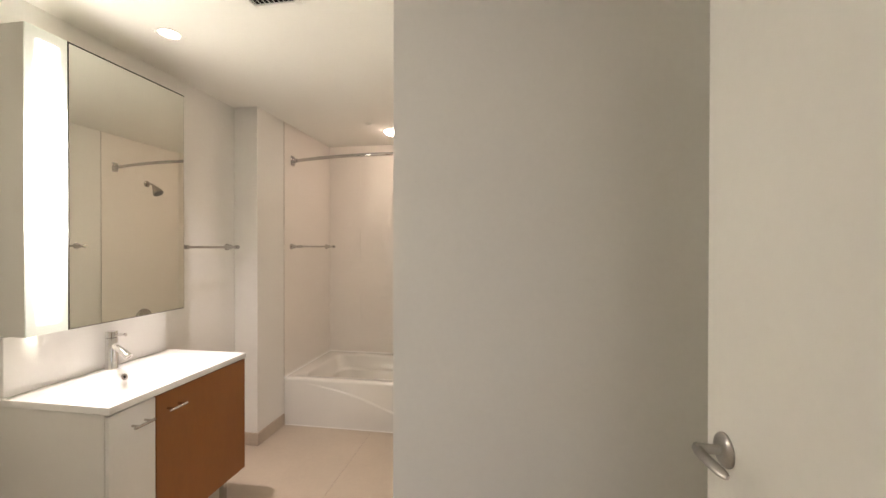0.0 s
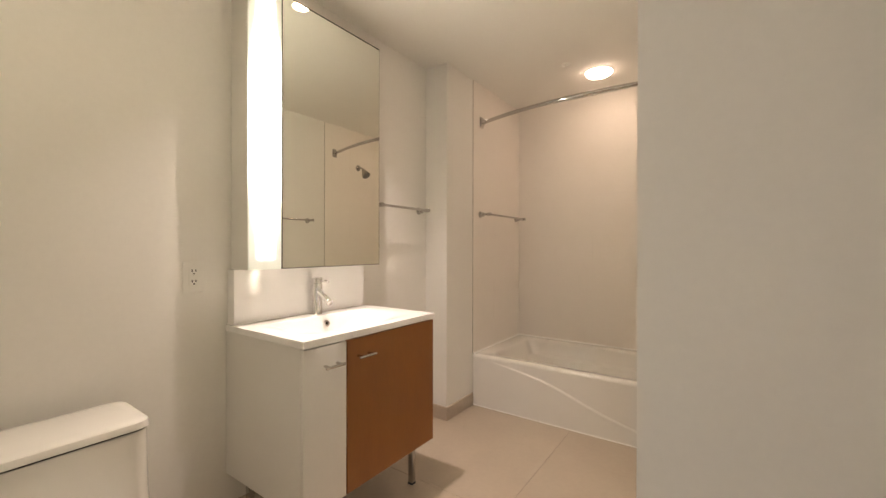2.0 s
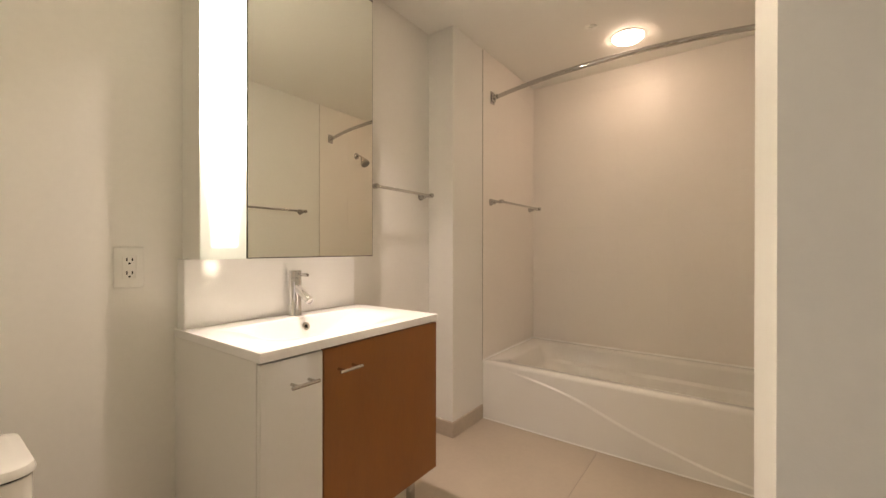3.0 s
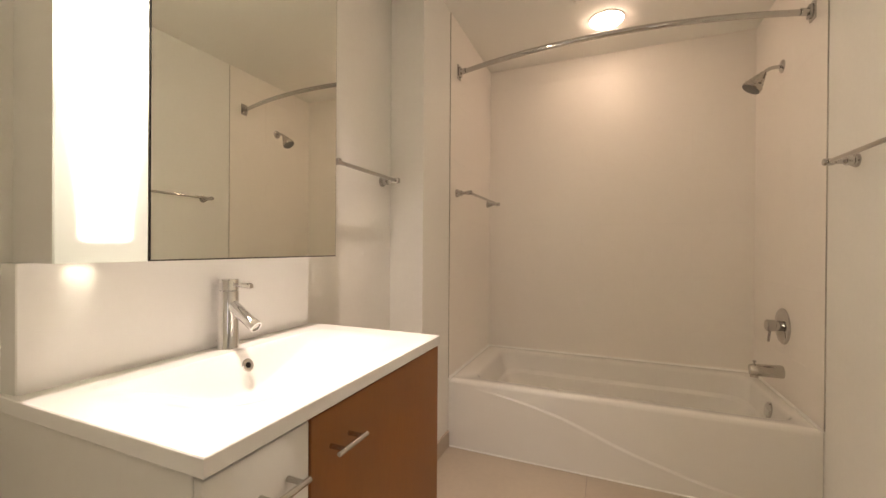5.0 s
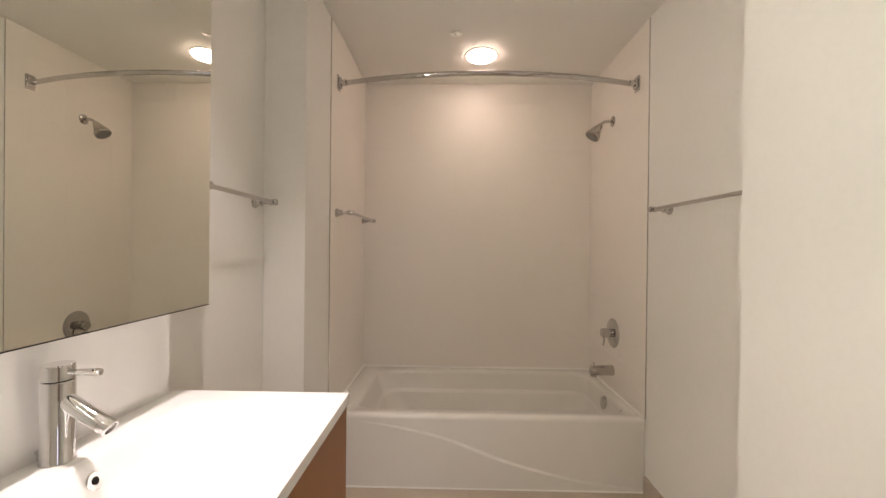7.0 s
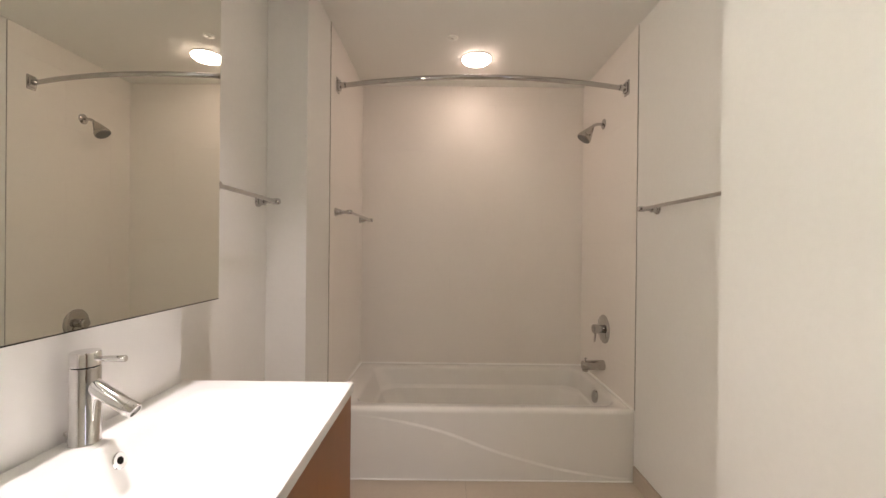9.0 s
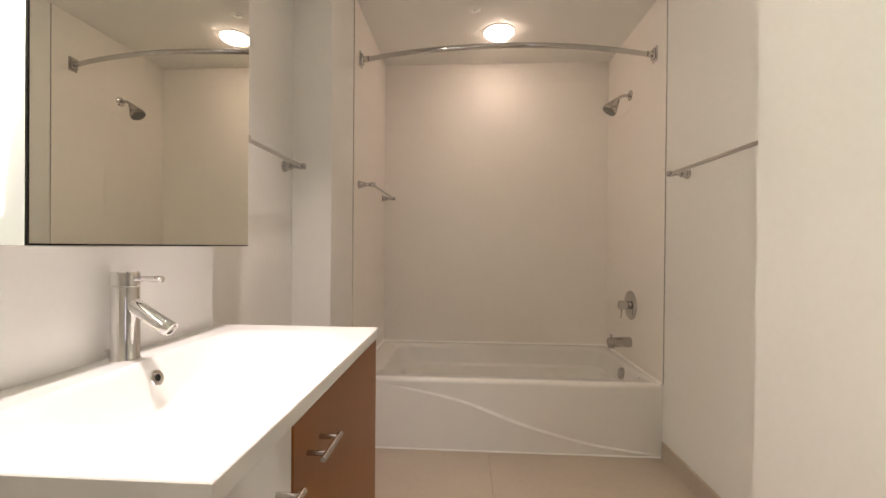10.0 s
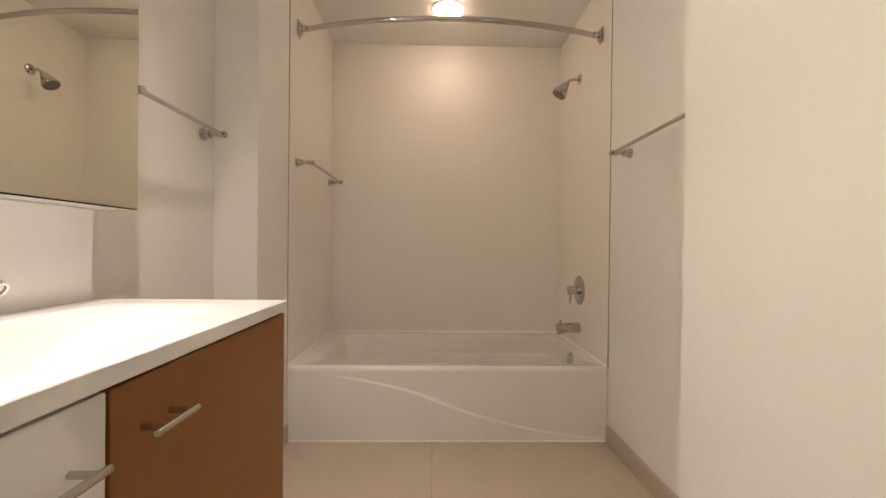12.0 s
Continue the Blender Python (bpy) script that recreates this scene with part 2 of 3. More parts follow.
# assumed hall behind the camera, unseen; its window opening is made for the daylight lamp
structure("hall_floor", [((-1.9, -2.5, -0.12), (3.1, SOUTH - 0.12, 0.0))], M_HALLFLOOR, "brown wooden hall floor, assumed and unseen", "floor")
structure("hall_ceiling", [((-1.9, -2.5, 2.45), (3.1, SOUTH - 0.12, 2.55))], M_CEIL, "off-white painted hall ceiling, assumed and unseen", "ceiling")
structure("hall_wall_west", [((-2.0, -2.5, 0), (-1.9, SOUTH - 0.12, 2.45))], M_WALL, "off-white painted hall wall, assumed and unseen")
structure("hall_wall_east", [((3.1, -2.5, 0), (3.2, SOUTH - 0.12, 2.45))], M_WALL, "off-white painted hall wall, assumed and unseen")
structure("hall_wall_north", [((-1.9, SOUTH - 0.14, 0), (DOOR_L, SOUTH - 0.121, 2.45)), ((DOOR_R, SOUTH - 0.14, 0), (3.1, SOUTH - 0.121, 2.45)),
                              ((DOOR_L, SOUTH - 0.14, 2.05), (DOOR_R, SOUTH - 0.121, 2.45))], M_WALL, "off-white painted hall wall with doorway, assumed and unseen")
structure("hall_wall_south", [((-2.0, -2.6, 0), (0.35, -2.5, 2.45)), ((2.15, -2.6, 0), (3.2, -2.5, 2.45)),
                              ((0.35, -2.6, 0), (2.15, -2.5, 0.75)), ((0.35, -2.6, 2.15), (2.15, -2.5, 2.45))], M_WALL, "assumed unseen hall wall with an opening for the daylight lamp")

# baseboards of the same stone tile
BASE_H, BASE_T = 0.085, 0.012


def baseboard(name, lo, hi):
    ob = new(name, thing_mesh("baseboard", solid(lo, hi, 0.0025, 1), M_BASE, 30))
    return tagged(ob, "beige stone tile baseboard along the wall", "baseboard", kind="structure")


baseboard("baseboard_west", (WEST, 0.16, 0), (WEST + BASE_T, JOG_Y - BASE_T, BASE_H))
baseboard("baseboard_bump_front", (WEST + BASE_T, JOG_Y - BASE_T, 0), (JOG_X + BASE_T, JOG_Y, BASE_H))
baseboard("baseboard_bump_side", (JOG_X, JOG_Y, 0), (JOG_X + BASE_T, TUB_Y - 0.002, BASE_H))
baseboard("baseboard_east", (EAST - BASE_T, BLOCK_N, 0), (EAST, TUB_Y - 0.002, BASE_H))
baseboard("baseboard_block_north", (BLOCK_X, BLOCK_N, 0), (EAST - BASE_T, BLOCK_N + BASE_T, BASE_H))
baseboard("baseboard_block_west", (BLOCK_X - BASE_T, BLOCK_S - BASE_T, 0), (BLOCK_X, BLOCK_N + BASE_T, BASE_H))
baseboard("baseboard_block_south", (BLOCK_X, BLOCK_S - BASE_T, 0), (ROOM_E, BLOCK_S, BASE_H))

# ---- door ----
DX, DY0, DY1 = 0.521, 0.175, 1.12
door = thing("door", "open off-white flush wooden door with satin steel lever", "door", (DX, DY0, 0))
part("leaf", solid((0, 0, 0.01), (0.042, DY1 - DY0, 2.03), 0.002, 1), M_DOOR, door)
lz, ly = 0.906, DY1 - DY0 - 0.076
part("rosette", lathe(bmesh.new(), (0, ly, lz), (-1, 0, 0), [(0, 0.036), (0.004, 0.036), (0.009, 0.032), (0.012, 0.022), (0.0125, 0.001)], 40), M_STEEL, door, "round satin steel rosette")
lever = bmesh.new()
lathe(lever, (-0.011, ly, lz), (-1, 0, 0), [(0, 0.012), (0.004, 0.0105), (0.036, 0.0105), (0.046, 0.012), (0.049, 0.0105)], 24)
tube(lever, arc((-0.053, ly + 0.008, lz), (-0.066, ly - 0.03, lz + 0.002), (-0.048, ly - 0.105, lz - 0.004)), [0.011] * 8 + [0.0105] * 5 + [0.009, 0.005], 16, 0.62)
part("lever_handle", lever, M_STEEL, door, "satin steel lever")
for hz in (0.25, 1.05, 1.8):
    part("hinge", tube(bmesh.new(), [(0.048, -0.006, hz - 0.05), (0.048, -0.006, hz + 0.05)], 0.007, 12), M_STEEL, door)

# ---- vanity ----
VX, VY0, VY1 = -1.258, 1.256, 1.956
VZ0, VZ1 = 0.208, 0.766
GAP_Y = 1.438
vanity = thing("vanity_cabinet", "white bathroom vanity with one brown wood door on steel legs", "cabinet", (WEST, VY0, 0))


def local(origin, p):
    return tuple(a - b for a, b in zip(p, origin))


def vbox(lo, hi, bevel=0.001, seg=1):
    o = (WEST, VY0, 0)
    return solid(local(o, lo), local(o, hi), bevel, seg)


DT = 0.016
part("side_panel", vbox((WEST, VY0, VZ0), (VX - DT - 0.0016, VY0 + 0.018, VZ1)), M_WHITE, vanity)
part("side_panel", vbox((WEST, VY1 - 0.018, VZ0), (VX - DT - 0.0016, VY1, VZ1)), M_WHITE, vanity)
part("bottom_panel", vbox((WEST, VY0 + 0.018, VZ0), (VX - DT - 0.0016, VY1 - 0.018, VZ0 + 0.018)), M_WHITE, vanity)
part("back_panel", vbox((WEST, VY0 + 0.018, VZ0 + 0.018), (WEST + 0.008, VY1 - 0.018, VZ1)), M_WHITE, vanity)
# divider coloured black for the shade in the gap between the doors
part("divider", vbox((WEST + 0.008, GAP_Y - 0.009, VZ0 + 0.018), (VX - DT - 0.004, GAP_Y + 0.009, 0.62)), M_BLACK, vanity)
# black strip added for the shade in the gap under the sink top
part("gap_shade_strip", vbox((VX - DT - 0.03, VY0 + 0.02, 0.735), (VX - DT - 0.006, VY1 - 0.02, VZ1), 0), M_BLACK, vanity, "black strip for the shade in the gap under the sink top", 0)
d1 = part("cabinet_door", vbox((VX - DT, VY0, VZ0), (VX, GAP_Y - 0.0018, VZ1 - 0.004), 0.003, 2), M_WHITE, vanity, "white laminate door")
d2 = part("cabinet_door", vbox((VX - DT, GAP_Y + 0.0025, VZ0), (VX, VY1, VZ1 - 0.004)), M_WOOD, vanity, "brown wood veneer door")


def pull(parent, y0, y1, z):
    o = Vector((WEST, VY0, 0))
    bm = bmesh.new()
    x = VX + 0.031
    tube(bm, [Vector((x, y0, z)) - o, Vector((x, y0 + 0.001, z)) - o, Vector((x, y1 - 0.001, z)) - o, Vector((x, y1, z)) - o], [0.0042, 0.0050, 0.0050, 0.0042], 16)
    for y in (y0 + 0.018, y1 - 0.012):
        tube(bm, [Vector((VX, y, z)) - o, Vector((x - 0.003, y, z)) - o], 0.0042, 12)
    part("handle", bm, M_NICKEL, parent, "brushed nickel bar handle")


pull(d1, 1.322, 1.403, 0.694)
pull(d2, 1.472, 1.554, 0.697)
for lx, lyy in ((-1.335, 1.895), (-1.335, 1.325), (-1.70, 1.895), (-1.70, 1.325)):
    o = (WEST, VY0, 0)
    leg = part("leg", solid(local(o, (lx - 0.0125, lyy - 0.0125, 0.008)), local(o, (lx + 0.0125, lyy + 0.0125, VZ0)), 0.002, 1), M_CHROME, vanity, "square chrome leg")
    part("foot", solid(local(o, (lx - 0.014, lyy - 0.014, 0.0)), local(o, (lx + 0.014, lyy + 0.014, 0.008)), 0.002, 1), M_RUBBER, leg)

# sink top with a wide shallow basin moulded into it
CX0, CX1, CY0, CY1, CZ, CT = WEST + 0.002, -1.252, 1.253, 1.957, 0.793, 0.025
BX0, BX1, BY0, BY1, BDEP = -1.626, -1.290, 1.300, 1.900, 0.128
sink = thing("sink_top", "glossy white moulded sink top with wide shallow rectangular basin", "sink", (WEST, CY0, 0))


def basin_depth(x, y):
    back = 0.66 * smooth_step(BX0, BX0 + 0.042, x) + 0.34 * smooth_step(BX0 + 0.01, BX0 + 0.13, x)
    front = smooth_step(BX1, BX1 - 0.22, x)
    left = smooth_step(BY0, BY0 + 0.29, y)
    right = smooth_step(BY1, BY1 - 0.29, y)
    return BDEP * back * front * left * right


bm = bmesh.new()
nx, ny = 130, 150
xs = [CX0 + (CX1 - CX0) * i / nx for i in range(nx + 1)]
ys = [CY0 + (CY1 - CY0) * j / ny for j in range(ny + 1)]
edge_r = 0.0016
xs = sorted(xs + [CX1 - edge_r])
ys = sorted(ys + [CY0 + edge_r, CY1 - edge_r])
nx, ny = nx + 1, ny + 2


def top_z(x, y):
    d = min(CX1 - x, y - CY0, CY1 - y)
    drop = edge_r - math.sqrt(max(0.0, edge_r ** 2 - (edge_r - min(d, edge_r)) ** 2))
    return CZ - drop - basin_depth(x, y)


grid = [[bm.verts.new((x - WEST, y - CY0, top_z(x, y))) for y in ys] for x in xs]
for i in range(nx):
    for j in range(ny):
        bm.faces.new((grid[i][j], grid[i + 1][j], grid[i + 1][j + 1], grid[i][j + 1]))
rim = [grid[i][0] for i in range(nx + 1)] + [grid[nx][j] for j in range(1, ny + 1)] + [grid[i][ny] for i in range(nx - 1, -1, -1)] + [grid[0][j] for j in range(ny - 1, 0, -1)]
low = [bm.verts.new((v.co.x, v.co.y, CZ - CT)) for v in rim]
for k in range(len(rim)):
    bm.faces.new((rim[k], low[k], low[(k + 1) % len(rim)], rim[(k + 1) % len(rim)]))
part("top", bm, M_COUNTER, sink, angle=28)
under = bmesh.new()
loft(under, [round_rect((BX0 + BX1) / 2 - WEST, (BY0 + BY1) / 2 - CY0, 0.186, 0.31, 0.05, CZ - CT), round_rect((BX0 + BX1) / 2 - WEST, (BY0 + BY1) / 2 - CY0, 0.176, 0.29, 0.05, CZ - 0.150)], False, True)
part("bowl_underside", under, M_COUNTER, sink)
OY, OZ = 1.625, 0.757
OX = next(x for x in (BX0 + 0.0005 * k for k in range(200)) if CZ - basin_depth(x, OY) < OZ)
part("overflow_ring", lathe(bmesh.new(), (OX - WEST, OY - CY0, OZ), (1, 0, 0.33), [(-0.008, 0.0155), (0.0012, 0.0155), (0.0026, 0.0140), (0.0022, 0.0072), (-0.003, 0.0060)], 28), M_FAUCET, sink, "chrome overflow ring")
# black disc on the basin surface gives the shade inside the overflow
part("overflow_shade_disc", lathe(bmesh.new(), (OX - WEST, OY - CY0, OZ), (1, 0, 0.33), [(-0.004, 0.0066), (0.0014, 0.0064)], 20), M_BLACK, sink, "black disc for the shade in the overflow hole")
part("drain", lathe(bmesh.new(), (-1.505 - WEST, 1.603 - CY0, CZ - BDEP - 0.001), (0, 0, 1), [(-0.01, 0.032), (0.002, 0.032), (0.004, 0.029), (0.003, 0.0265), (0.005, 0.026), (0.007, 0.022), (0.0078, 0.001)], 32), M_FAUCET, sink, "chrome drain")

KX, KY0, KY1, KS, KZ0, KZ1 = -1.627, 1.277, 1.978, 1.417, 1.009, 2.134  # mirror cabinet
splash = tagged(new("backsplash", thing_mesh("backsplash", solid((WEST, CY0 + 0.009, CZ - 0.003), (-1.704, 1.942, KZ0 - 0.0006), 0.002, 1), M_COUNTER, 30)),
                "white backsplash panel above the sink top", "backsplash")

# faucet
FX, FY = -1.665, 1.619
faucet = thing("faucet", "polished chrome single-lever basin faucet", "faucet", (FX, FY, CZ))
part("body", lathe(bmesh.new(), (0, 0, 0), (0, 0, 1), [(0, 0.0235), (0.002, 0.0245), (0.004, 0.0232), (0.138, 0.0230), (0.139, 0.022)], 40), M_FAUCET, faucet)
part("cap", lathe(bmesh.new(), (0, 0, 0.1405), (0, 0, 1), [(0, 0.022), (0.001, 0.0230), (0.0245, 0.0230), (0.0265, 0.0215), (0.027, 0.001)], 40), M_FAUCET, faucet)
part("lever", lathe(bmesh.new(), (0.018, 0.0, 0.1535), (1, 0.1, -0.02), [(0, 0.004), (0.012, 0.0042), (0.016, 0.0055), (0.05, 0.0065), (0.052, 0.0055)], 20), M_FAUCET, faucet)
part("spout", lathe(bmesh.new(), (0.006, 0, 0.109), (1, 0.0, -0.60), [(0, 0.0145), (0.082, 0.0135), (0.083, 0.0145), (0.098, 0.0145), (0.100, 0.0135), (0.100, 0.0105), (0.092, 0.0100)], 32), M_FAUCET, faucet)
part("aerator", lathe(bmesh.new(), (0.006 + 0.098 * 0.857, 0, 0.109 - 0.098 * 0.5145), (1, 0, -0.60), [(-0.006, 0.0098), (-0.001, 0.0094)], 24), M_NICKEL, faucet)
part("drain_rod", lathe(bmesh.new(), (-0.034, 0, 0), (0, 0, 1), [(0, 0.0025), (0.012, 0.0025), (0.013, 0.005), (0.018, 0.005), (0.019, 0.003)], 16), M_FAUCET, faucet)

# ---- mirror cabinet with lit strip ----
cab = thing("mirror_cabinet", "wall mirror cabinet with lit frosted glass strip", "cabinet", (WEST, KY0, KZ0))


def kbox(lo, hi, bevel=0.0):
    o = (WEST, KY0, KZ0)
    return solid(local(o, lo), local(o, hi), bevel, 1)


T = 0.014
part("side_panel", kbox((WEST, KY0, KZ0), (KX - 0.006, KY0 + T, KZ1)), M_WHITE, cab)
part("side_panel", kbox((WEST, KY1 - T, KZ0), (KX - 0.022, KY1, KZ1)), M_WHITE, cab)
part("divider", kbox((WEST, KS - T, KZ0), (KX - 0.022, KS, KZ1)), M_WHITE, cab)
part("bottom_panel", kbox((WEST, KS, KZ0), (KX - 0.022, KY1 - T, KZ0 + T)), M_WHITE, cab)
part("top_panel", kbox((WEST, KS, KZ1 - T), (KX - 0.022, KY1 - T, KZ1)), M_WHITE, cab)
part("back_panel", kbox((WEST, KY0 + T, KZ0), (WEST + 0.006, KY1 - T, KZ1)), M_WHITE, cab)
part("light_panel", kbox((KX - 0.006, KY0, KZ0), (KX, KS - 0.002, KZ1), 0.001), M_GLASS, cab, "glowing frosted glass panel")
# roof of the lit compartment, with its open slot
SX0, SX1, SY0, SY1 = -1.706, -1.652, KY0 + 0.050, KY0 + 0.104
part("top_panel", kbox((WEST + 0.006, KY0 + T, KZ1 - 0.006), (KX - 0.007, SY0, KZ1 - 0.001)), M_WHITE, cab)
part("top_panel", kbox((WEST + 0.006, SY1, KZ1 - 0.006), (KX - 0.007, KS - T, KZ1 - 0.001)), M_WHITE, cab)
part("top_panel", kbox((WEST + 0.006, SY0, KZ1 - 0.006), (SX0, SY1, KZ1 - 0.001)), M_WHITE, cab)
part("top_panel", kbox((SX1, SY0, KZ1 - 0.006), (KX - 0.007, SY1, KZ1 - 0.001)), M_WHITE, cab)
# floor of the lit compartment, with a small open slot near the wall
HY0, HY1, HX0, HX1 = KY0 + 0.052, KY0 + 0.084, -1.694, -1.664
part("bottom_panel", kbox((WEST + 0.006, KY0 + T, KZ0 + 0.001), (KX - 0.007, HY0, KZ0 + T)), M_WHITE, cab)
part("bottom_panel", kbox((WEST + 0.006, HY1, KZ0 + 0.001), (KX - 0.007, KS - T, KZ0 + T)), M_WHITE, cab)
part("bottom_panel", kbox((WEST + 0.006, HY0, KZ0 + 0.001), (HX0, HY1, KZ0 + T)), M_WHITE, cab)
part("bottom_panel", kbox((HX1, HY0, KZ0 + 0.001), (KX - 0.007, HY1, KZ0 + T)), M_WHITE, cab)
mdoor = part("mirror_door", kbox((KX - 0.020, KS + 0.001, KZ0), (KX - 0.006, KY1, KZ1), 0.0008), M_WHITE, cab, "white mirror door")
part("mirror_edge", kbox((KX - 0.006, KS + 0.001, KZ0), (KX - 0.0012, KY1, KZ1)), M_BLACK, mdoor, "dark mirror edge", 0)
part("mirror", kbox((KX - 0.0012, KS + 0.003, KZ0 + 0.0028), (KX, KY1 - 0.0022, KZ1 - 0.0065)), M_MIRROR, mdoor, "clear silvered mirror", 0)

# ---- outlet ----
outlet = thing("power_outlet", "white double power outlet with screwed plate on the wall", "outlet", (WEST, 1.138, 0.988))
part("plate", solid((0, -0.036, -0.058), (0.006, 0.036, 0.058), 0.003, 2), M_PLASTIC, outlet)
part("insert", solid((0.006, -0.017, -0.034), (0.0085, 0.017, 0.034), 0.001, 1), M_PLASTIC, outlet)
# black pieces on the insert stand for the shade inside its contacts
for dz in (-0.019, 0.019):
    for dy, h in ((-0.0065, 0.010), (0.0065, 0.0085)):
        part("slot", solid((0.0083, dy - 0.0016, dz - h / 2 + 0.003), (0.0091, dy + 0.0016, dz + h / 2 + 0.003)), M_BLACK, outlet, "black piece for the shade in a contact slot", 0)
    part("slot", lathe(bmesh.new(), (0.0083, 0, dz - 0.008), (1, 0, 0), [(0, 0.003), (0.0008, 0.003)], 12), M_BLACK, outlet, "black disc for the shade in a contact hole")
for dz in (-0.048, 0.048):
    part("screw", lathe(bmesh.new(), (0.006, 0, dz), (1, 0, 0), [(0, 0.003), (0.001, 0.0025)], 12), M_PLASTIC, outlet)

# ---- toilet ----
TY = 0.695
toilet = thing("toilet", "white porcelain one-piece toilet with closed lid", "toilet", (WEST, TY, 0))
tank = bmesh.new()
loft(tank, [round_rect(0.19, 0, 0.13, 0.225, 0.05, 0.28), round_rect(0.188, 0, 0.122, 0.216, 0.045, 0.42), round_rect(0.187, 0, 0.119, 0.2125, 0.038, 0.52), round_rect(0.186, 0, 0.118, 0.212, 0.035, 0.5965)], True, True)
part("tank", tank, M_PORC, toilet)
lid = bmesh.new()
loft(lid, [round_rect(0.187, 0, 0.119, 0.213, 0.035, 0.6015), round_rect(0.187, 0, 0.1215, 0.2165, 0.038, 0.603), round_rect(0.187, 0, 0.1215, 0.2165, 0.038, 0.611),
           round_rect(0.187, 0, 0.118, 0.213, 0.034, 0.620), round_rect(0.187, 0, 0.098, 0.193, 0.03, 0.624)], True, True)
part("tank_lid", lid, M_PORC, toilet)
# black filler added for the shade in the seam between tank and lid
seam_shade = bmesh.new()
loft(seam_shade, [round_rect(0.186, 0, 0.114, 0.208, 0.033, 0.590), round_rect(0.186, 0, 0.114, 0.208, 0.033, 0.606)], True, True)
part("lid_gap_shade", seam_shade, M_BLACK, toilet, "black filler for the shade in the gap under the lid")


def bowl_loop(cx, lx, wy, z, n=36):
    return [(cx + lx * math.cos(a), wy * math.sin(a) * (1 if math.cos(a) < 0 else 1 - 0.12 * math.cos(a) ** 2), z) for a in (2 * math.pi * k / n for k in range(n))]


bowl = bmesh.new()
loft(bowl, [bowl_loop(0.34, 0.25, 0.11, 0.0), bowl_loop(0.34, 0.245, 0.105, 0.06), bowl_loop(0.36, 0.26, 0.11, 0.18), bowl_loop(0.42, 0.28, 0.16, 0.30), bowl_loop(0.45, 0.27, 0.185, 0.37), bowl_loop(0.45, 0.265, 0.182, 0.385)], True, True)
part("bowl", bowl, M_PORC, toilet)
seat = bmesh.new()
loft(seat, [bowl_loop(0.455, 0.268, 0.186, 0.387), bowl_loop(0.455, 0.270, 0.188, 0.396), bowl_loop(0.455, 0.266, 0.184, 0.404)], True, True)
part("seat", seat, M_PLASTIC, toilet)
cover = bmesh.new()
loft(cover, [bowl_loop(0.455, 0.268, 0.187, 0.406), bowl_loop(0.455, 0.270, 0.188, 0.416), bowl_loop(0.455, 0.255, 0.175, 0.425)], True, True)
part("seat_cover", cover, M_PLASTIC, toilet)
part("flush_lever", tube(bmesh.new(), [(0.288, -0.15, 0.54), (0.30, -0.15, 0.54), (0.303, -0.14, 0.538), (0.303, -0.08, 0.53)], [0.009, 0.008, 0.006, 0.006], 12), M_CHROME, toilet, "chrome flush lever")

# ---- bathtub ----
TX0, TX1 = JOG_X + 0.002, EAST - 0.002
RIM = 0.353
tub = thing("bathtub", "glossy white alcove bathtub with curved line on its apron", "bathtub", (TX0, TUB_Y, 0))
W, D = TX1 - TX0, NORTH - 0.013 - TUB_Y


def apron_line(x):
    """Height of the moulded curve along the apron: flat at both ends, steepest past the middle."""
    knots = ((0.0, 0.330), (0.14, 0.313), (0.26, 0.284), (0.378, 0.243), (0.556, 0.138), (0.76, 0.056), (0.935, 0.018), (1.0, 0.010))
    u = x / W
    for (u0, z0), (u1, z1) in zip(knots, knots[1:]):
        if u <= u1:
            return z0 + (z1 - z0) * (u - u0) / (u1 - u0)
    return knots[-1][1]


bm = bmesh.new()
nx, nz = 140, 150
cols = []
for i in range(nx + 1):
    x = W * i / nx
    fade = smooth_step(0.07, 0.26, x / W) * smooth_step(1.0, 0.93, x / W)
    row = []
    for k in range(nz + 1):
        z = (RIM - 0.02) * k / nz
        bulge = 0.0075 * fade * smooth_step(0.003, -0.004, z - sum(apron_line(min(W, max(0.0, x + q * 0.03))) for q in range(-3, 4)) / 7)
        row.append(bm.verts.new((x, 0.010 - bulge, z)))
    for a in (22.5, 45, 67.5, 90):
        row.append(bm.verts.new((x, 0.010 + 0.02 * (1 - math.cos(radians(a))), RIM - 0.02 + 0.02 * math.sin(radians(a)))))
    cols.append(row)
for a, b in zip(cols, cols[1:]):
    for k in range(len(a) - 1):
        bm.faces.new((a[k], b[k], b[k + 1], a[k + 1]))
part("apron", bm, M_TUB, tub, angle=60)
bm = bmesh.new()
cx, cy = W / 2, D / 2
loft(bm, [round_rect(cx, cy + 0.015, W / 2, D / 2 - 0.015, 0.002, RIM)] +
     [round_rect((a + W - b) / 2, cy + 0.006, (W - a - b) / 2, D / 2 - c, r, RIM - d) for a, b, c, r, d in (
         (0.110, 0.044, 0.064, 0.090, 0.0), (0.119, 0.052, 0.072, 0.085, 0.006), (0.127, 0.058, 0.078, 0.085, 0.022),
         (0.165, 0.070, 0.088, 0.100, 0.108), (0.168, 0.072, 0.092, 0.100, 0.113), (0.180, 0.080, 0.122, 0.110, 0.119),
         (0.184, 0.083, 0.127, 0.110, 0.126), (0.250, 0.130, 0.140, 0.120, 0.26), (0.300, 0.165, 0.170, 0.120, 0.31),
         (0.370, 0.240, 0.240, 0.100, 0.325))], False, True)
part("basin", bm, M_TUB, tub, angle=60)
